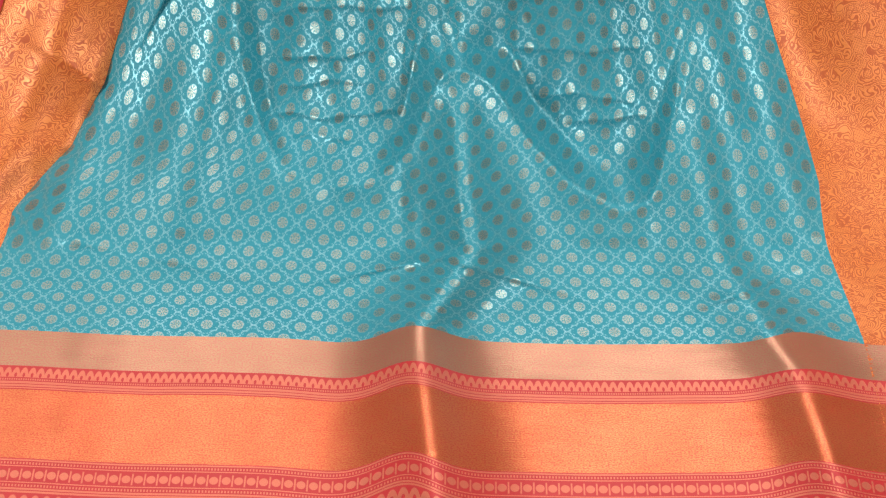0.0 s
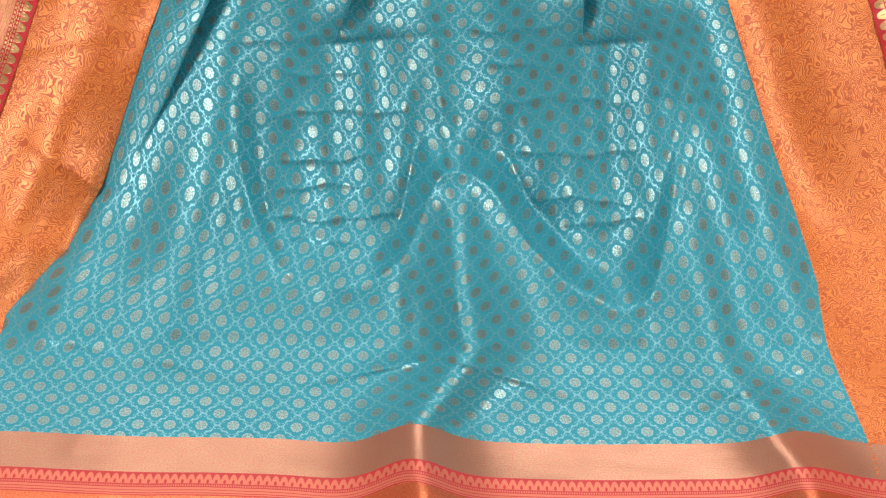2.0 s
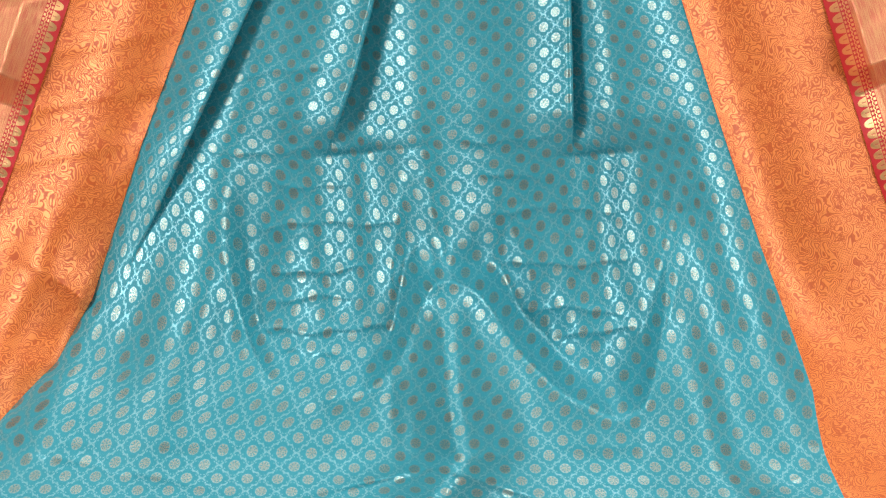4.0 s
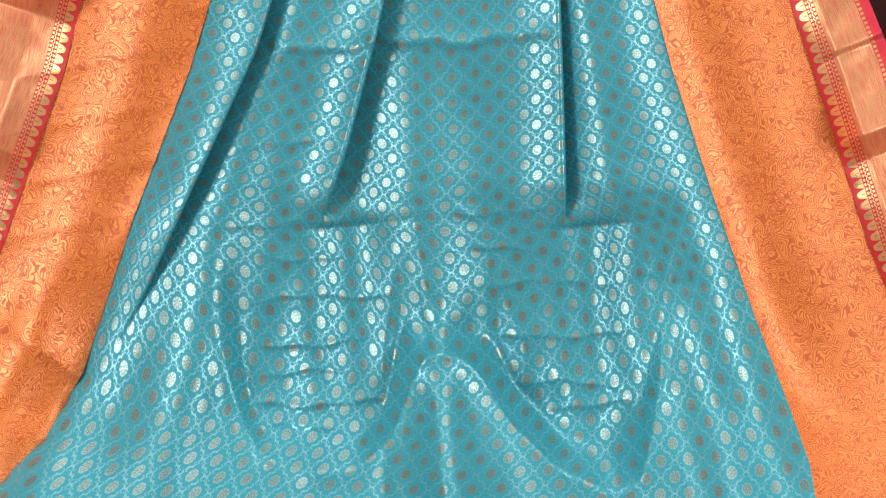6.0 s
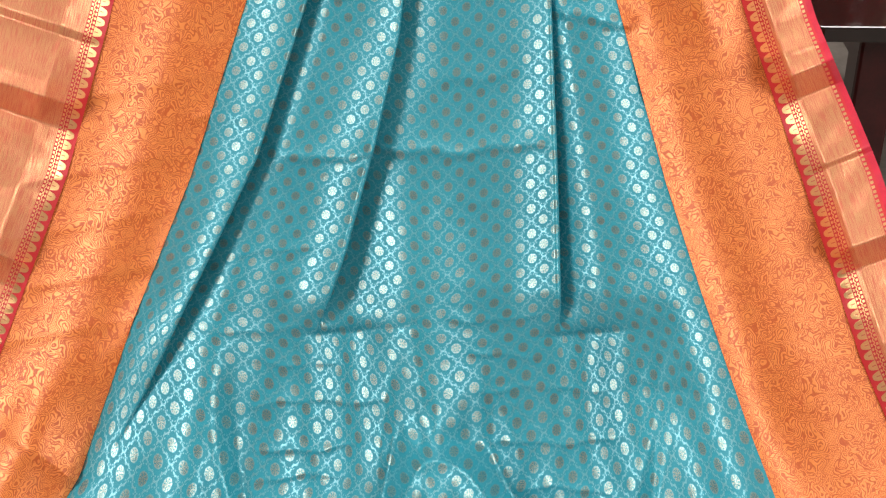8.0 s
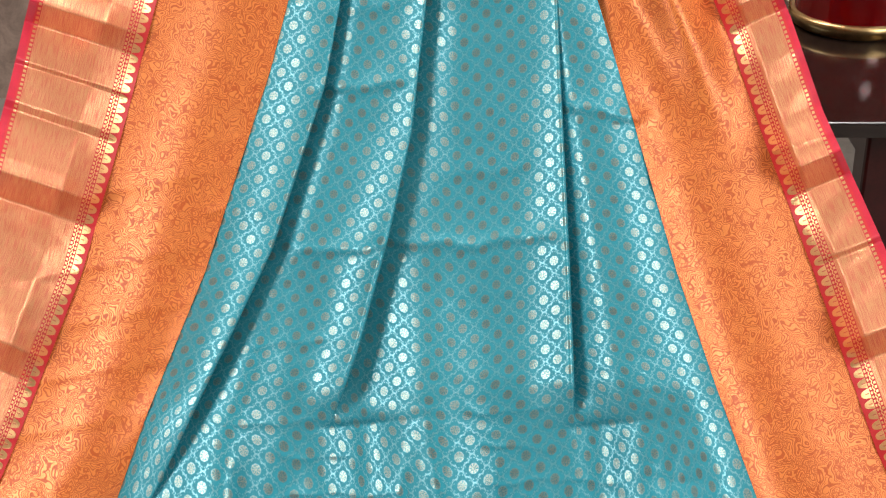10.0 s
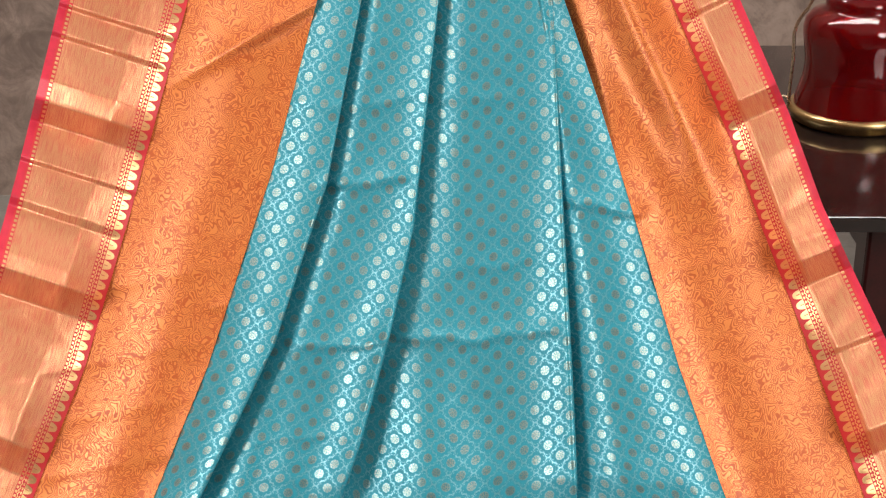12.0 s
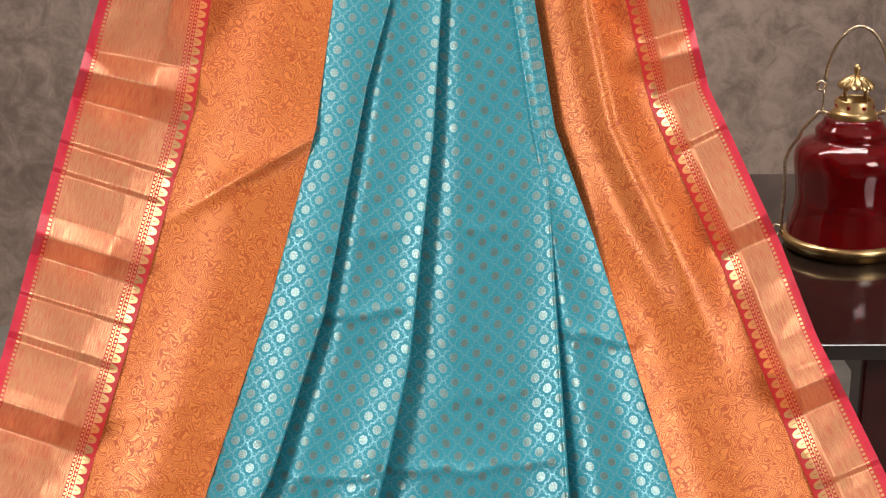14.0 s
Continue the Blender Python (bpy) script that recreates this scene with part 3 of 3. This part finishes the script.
def build_body():
    # evenly down the cloth, from the striped end to the top
    w = np.concatenate([np.linspace(0, 0.20, 70)[:-1], np.linspace(0.20, 0.62, 190)[:-1], np.linspace(0.62, 1.46, 190)])
    rows = STRIPE + w
    xs, ds, us = body_rows(rows)
    s = rows[:, None] + wave(xs) * (1 - smooth(w, 0.0, 0.12))[:, None]
    skew = 0.26 * smooth(s, -0.10, 0.30)
    v = length_to(s - wave(xs) * (1 - smooth(w, 0.0, 0.12))[:, None]) - skew * np.abs(xs - 0.03) + 0.16 * np.maximum(s - 0.30, 0)
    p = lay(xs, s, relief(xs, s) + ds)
    return sheet("body", p, np.stack([us, v], -1))


part("body", build_body(), SILK, saree, "turquoise silk with woven gold and silver dots in a diamond trellis")


def end_band(name, top, bottom, material, label):
    """A strip of the striped end on the floor, between two distances below the body."""
    x = np.linspace(0, 1, 260)[None, :]
    w = np.linspace(top, bottom, max(6, int((top - bottom) / 0.004)))[:, None]
    s = STRIPE + w + 0 * x
    xs = LEFT_BODY(s) - 0.14 + (RIGHT_BODY(s) - LEFT_BODY(s) + 0.34) * x
    s = s + wave(xs)
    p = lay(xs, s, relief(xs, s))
    mesh = sheet(name, p, np.stack([xs, w + 0 * x - top], -1))
    return part(name, mesh, material, saree, label)


end_band("tissue_band", 0.0, -0.050, TISSUE, "dusty rose and gold tissue band")
end_band("temple_band", -0.050, -0.082, BEADS, "red band with a row of small temple points")
end_band("gold_band", -0.082, -0.171, GOLDBAND, "plain orange-gold zari band")
end_band("medallion_band", -0.171, -0.235, DISCS, "red band with medallions and beads")
end_band("gold_band", -0.235, -0.34, GOLDBAND, "plain orange-gold zari band")


def side_panel(name, inner, outer, drop, material, label, folds):
    """The brocade between the body and the gold border; its rows run square to the edge."""
    t = np.linspace(0, 1, 60)[None, :]
    row = np.linspace(-0.30, 1.30, 420)[:, None]
    s = row - drop * (1 - t) * smooth(row, -0.05, 0.2)
    xs = inner(s - 0 * t) * (1 - t) + outer(row + 0 * t) * t
    d = relief(xs, s) * (1 - 0.5 * smooth(t, 0, 0.5)) + folds(xs, s, t)
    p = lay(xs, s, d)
    across = np.abs(outer(row) - inner(row)) * 0.95 * lean(row) * t
    mesh = sheet(name, p, np.stack([across + 0 * row, length_to(row) + 0 * t], -1))
    return part(name, mesh, material, saree, label)


def left_folds(x, s, t):
    d = 0.010 * bell(t - 0.45, 0.22) * smooth(s, 0.1, 0.3) * (1 - 0.4 * smooth(s, 0.6, 0.9))
    d = d + 0.020 * bell(t - 0.55, 0.2) * (1 - smooth(s, 0.15, 0.32))
    g = (s - 0.865) - 0.55 * (x + 0.16)
    d = d + 0.018 * np.where(g > 0, np.exp(-np.maximum(g, 0) / 0.030), np.exp(np.minimum(g, 0) / 0.006)) * bell(x + 0.165, 0.045)
    g = (s - 0.150) + 0.75 * (x + 0.42)
    d = d + 0.013 * np.where(g > 0, np.exp(-np.maximum(g, 0) / 0.03), np.exp(np.minimum(g, 0) / 0.008)) * bell(x + 0.415, 0.028)
    for at in (0.60, 0.52, 0.46, 0.40, 0.34):
        g = s - at - 0.2 * (x + 0.28)
        d = d + 0.0016 * np.where(g > 0, np.exp(-g / 0.02), np.exp(g / 0.006))
    return d


def right_folds(x, s, t):
    d = 0.007 * bell(t - 0.5, 0.25) * smooth(s, 0.05, 0.3)
    d = d - 0.020 * np.exp(-t / 0.25) * smooth(s, 0.70, 0.85) + 0.020 * bell(t - 0.62, 0.14) * smooth(s, 0.62, 0.85)
    d = d + 0.014 * bell(t - 0.75, 0.12) * bell(s - 0.78, 0.07)
    g = s - 0.62 - 0.3 * (x - 0.32)
    d = d + 0.003 * np.where(g > 0, np.exp(-g / 0.02), np.exp(g / 0.006))
    return d


side_panel("brocade_border", LEFT_BODY, LEFT_RED, 0.045, ORANGE, "orange brocade with woven gold birds and scrolls", left_folds)
side_panel("brocade_border", RIGHT_BODY, RIGHT_RED, 0.045, ORANGE, "orange brocade with woven gold birds and scrolls", right_folds)


def gold_edge(name, red, side, wide, creases, fold_of, t0, t1, material, label):
    """The gold border or its selvedge, laid square outwards from the red line between t0 and t1 of its width."""
    t = np.linspace(t0, t1, max(4, int(46 * (t1 - t0))))[None, :]
    row = np.linspace(-0.2, 1.30, 760)[:, None]
    full, wide = wide(0.6), wide(row)
    slope = (red(row + 0.04) - red(row - 0.04)) / 0.08
    unit = np.hypot(1, slope)
    xs = red(row) + side * wide * t / unit
    s = row - side * wide * t * slope / unit * smooth(row, 0.0, 0.2)
    knots, heights = np.array(sorted(creases)).T
    d = relief(red(row), row) * 0.5 + fold_of(xs, s, 1 + 0 * t) + 3.2 * np.interp(row, knots, heights) * np.minimum(1, 0.06 + t * 2.6)
    d = d + 0.0018 * ripple(xs, s, 11, 0.04)
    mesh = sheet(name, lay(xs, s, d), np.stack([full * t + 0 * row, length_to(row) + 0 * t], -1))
    return part(name, mesh, material, saree, label)


LEFT_CREASES = ((1.3, 0.070), (0.96, 0.010), (0.935, 0.018), (0.90, 0.002), (0.853, 0.008), (0.85, 0.006), (0.824, 0.009), (0.82, 0.007), (0.776, 0.010), (0.755, 0.016), (0.733, 0.004),
                (0.692, 0.009), (0.69, 0.007), (0.649, 0.011), (0.64, 0.009), (0.590, 0.016), (0.575, 0.019), (0.548, 0.004), (0.51, 0.008), (0.45, 0.013), (0.395, 0.017), (0.366, 0.004), (0.30, 0.010), (-0.2, 0.0))
RIGHT_CREASES = ((1.3, 0.070), (0.985, 0.006), (0.965, 0.014), (0.93, 0.002), (0.875, 0.008), (0.87, 0.006), (0.82, 0.009), (0.78, 0.013), (0.760, 0.004), (0.72, 0.008), (0.66, 0.010), (0.625, 0.014), (0.608, 0.017),
                 (0.583, 0.003), (0.55, 0.006), (0.51, 0.010), (0.505, 0.008), (0.45, 0.013), (0.415, 0.017), (0.390, 0.004), (0.30, 0.010), (-0.2, 0.0))
for red, side, wide, creases, fold_of, gold, split in ((LEFT_RED, -1, line((1.3, 0.10), (1.03, 0.112), (0.92, 0.126), (0.0, 0.126)), LEFT_CREASES, left_folds, LEFT_GOLD, 0.935),
                                             (RIGHT_RED, 1, line((1.3, 0.058), (1.03, 0.062), (0.65, 0.068), (0.48, 0.082), (0.0, 0.084)), RIGHT_CREASES, right_folds, RIGHT_GOLD, 0.91)):
    gold_edge("zari_border", red, side, wide, creases, fold_of, 0.0, split, gold, "gold zari border with red leaf-edged line")
    gold_edge("selvedge", red, side, wide, creases, fold_of, split, 1.0, SELVEDGE, "bright pink-red selvedge")

# ---- the table and the lantern ----
table = thing("side_table", "dark lacquered side table with a glossy top", "table")
TOP = 0.481
top = box(0.534, 1.50, 2.029, 2.90, TOP - 0.022, TOP)
bmesh.ops.bevel(top, geom=[e for e in top.edges if abs(e.verts[0].co.z - e.verts[1].co.z) > 0.01], offset=0.02, segments=5, affect="EDGES", profile=0.5)
bmesh.ops.bevel(top, geom=[e for e in top.edges if all(v.co.z > TOP - 0.001 for v in e.verts)], offset=0.003, segments=2, affect="EDGES", profile=0.5)
part("tabletop", top, LACQUER, table)
part("apron", box(0.63, 1.40, 2.14, 2.80, TOP - 0.10, TOP - 0.022, 0.004), WOOD, table)
for x, y in ((0.63, 2.11), (1.34, 2.11), (0.63, 2.75), (1.34, 2.75)):
    part("leg", box(x, x + 0.06, y, y + 0.06, 0.0, TOP - 0.022, 0.006), WOOD, table)

lantern = thing("oil_lantern", "red glass lantern with brass cap and wire handle", "lantern")
lantern.location = (0.684, 2.461, TOP)
lantern.scale = (1.17, 1.17, 1.22)
part("base", lathe([(0.0, 0.0), (0.078, 0.0), (0.083, 0.003), (0.085, 0.010), (0.089, 0.013), (0.089, 0.018), (0.085, 0.021), (0.0, 0.021)], 72), BRASS, lantern, "round brass base rim")
outer = [(0.081, 0.021), (0.080, 0.032), (0.0755, 0.046), (0.0715, 0.062), (0.0710, 0.080), (0.0735, 0.098), (0.0765, 0.113), (0.0770, 0.126), (0.0745, 0.137), (0.066, 0.146), (0.0545, 0.1505), (0.0495, 0.154), (0.0505, 0.158), (0.0505, 0.163), (0.047, 0.168), (0.0425, 0.171), (0.041, 0.174), (0.0385, 0.179), (0.030, 0.181)]
part("globe", lathe(outer + [(r - 0.0025, z) for r, z in outer[::-1]], 64), GLASS, lantern, "ruby red glass globe")
part("collar", lathe([(0.024, 0.176), (0.0315, 0.177), (0.0325, 0.180), (0.0325, 0.186), (0.030, 0.189), (0.0275, 0.190), (0.0265, 0.203), (0.0245, 0.205), (0.022, 0.204), (0.022, 0.178)]), BRASS, lantern, "pierced brass collar")
for k in range(8):
    a = 2 * math.pi * (k + 0.3) / 8
    bm = lathe([(0.0, 0.0), (0.0028, 0.0), (0.0028, 0.0009), (0.0, 0.0009)], 12)
    bmesh.ops.transform(bm, matrix=Matrix.Translation((0.0268 * math.cos(a), 0.0268 * math.sin(a), 0.1965)) @ Matrix.Rotation(a, 4, "Z") @ Matrix.Rotation(math.pi / 2, 4, "Y"), verts=bm.verts)
    part("vent_hole", bm, GLASS, lantern)
for k in range(4):
    a = 2 * math.pi * (k + 0.4) / 4
    part("cap_post", tube([(0.0195 * math.cos(a), 0.0195 * math.sin(a), z) for z in (0.202, 0.212, 0.226)], 0.0016), BRASS, lantern)
part("cap", lathe([(0.0, 0.236), (0.006, 0.2355), (0.013, 0.232), (0.020, 0.2265), (0.0245, 0.221), (0.0243, 0.2202), (0.018, 0.225), (0.0, 0.232)], 72,
                  lambda r, z, a: (r * (1 + 0.05 * math.cos(12 * a) * min(1, r / 0.02)), z + 0.0022 * math.cos(12 * a) * (r / 0.0245) ** 2)), BRASS, lantern, "fluted brass cap")
part("finial", lathe([(0.0005, 0.2505), (0.0030, 0.2495), (0.0050, 0.246), (0.0052, 0.243), (0.0040, 0.239), (0.0028, 0.2365), (0.0035, 0.234)], 24), BRASS, lantern)


def side_wire(k):
    pts = [(0.089, 0.020), (0.090, 0.030), (0.0895, 0.050), (0.0885, 0.080), (0.0895, 0.105), (0.0905, 0.118), (0.087, 0.132), (0.0805, 0.144), (0.073, 0.153), (0.0705, 0.161), (0.064, 0.170), (0.054, 0.180), (0.049, 0.187), (0.040, 0.187), (0.033, 0.184)]
    return [(k * r, 0.0, z) for r, z in pts]


for k in (-1, 1):
    part("side_wire", tube(side_wire(k), 0.0024), WIRE, lantern)
    part("foot_ring", tube([(k * (0.096 + 0.0075 * math.cos(a)), 0.0, 0.024 + 0.0075 * math.sin(a)) for a in np.linspace(0, 2 * math.pi, 20)], 0.0019), WIRE, lantern)
    part("handle_eye", tube([(k * (0.0475 + 0.006 * math.cos(a)), 0.0, 0.222 + 0.006 * math.sin(a)) for a in np.linspace(0, 2 * math.pi, 20)], 0.0019), WIRE, lantern)
    part("handle_stay", tube([(k * 0.0435, 0, 0.230), (k * 0.043, 0, 0.205), (k * 0.0445, 0, 0.184), (k * 0.033, 0, 0.1835)], 0.0015), WIRE, lantern)
part("handle", tube([(0.0435 * math.cos(a) * (1 - 0.08 * math.sin(a)), 0.0, 0.228 + 0.072 * math.sin(a)) for a in np.linspace(0, math.pi, 40)], 0.0022), WIRE, lantern, "arched brass wire handle")
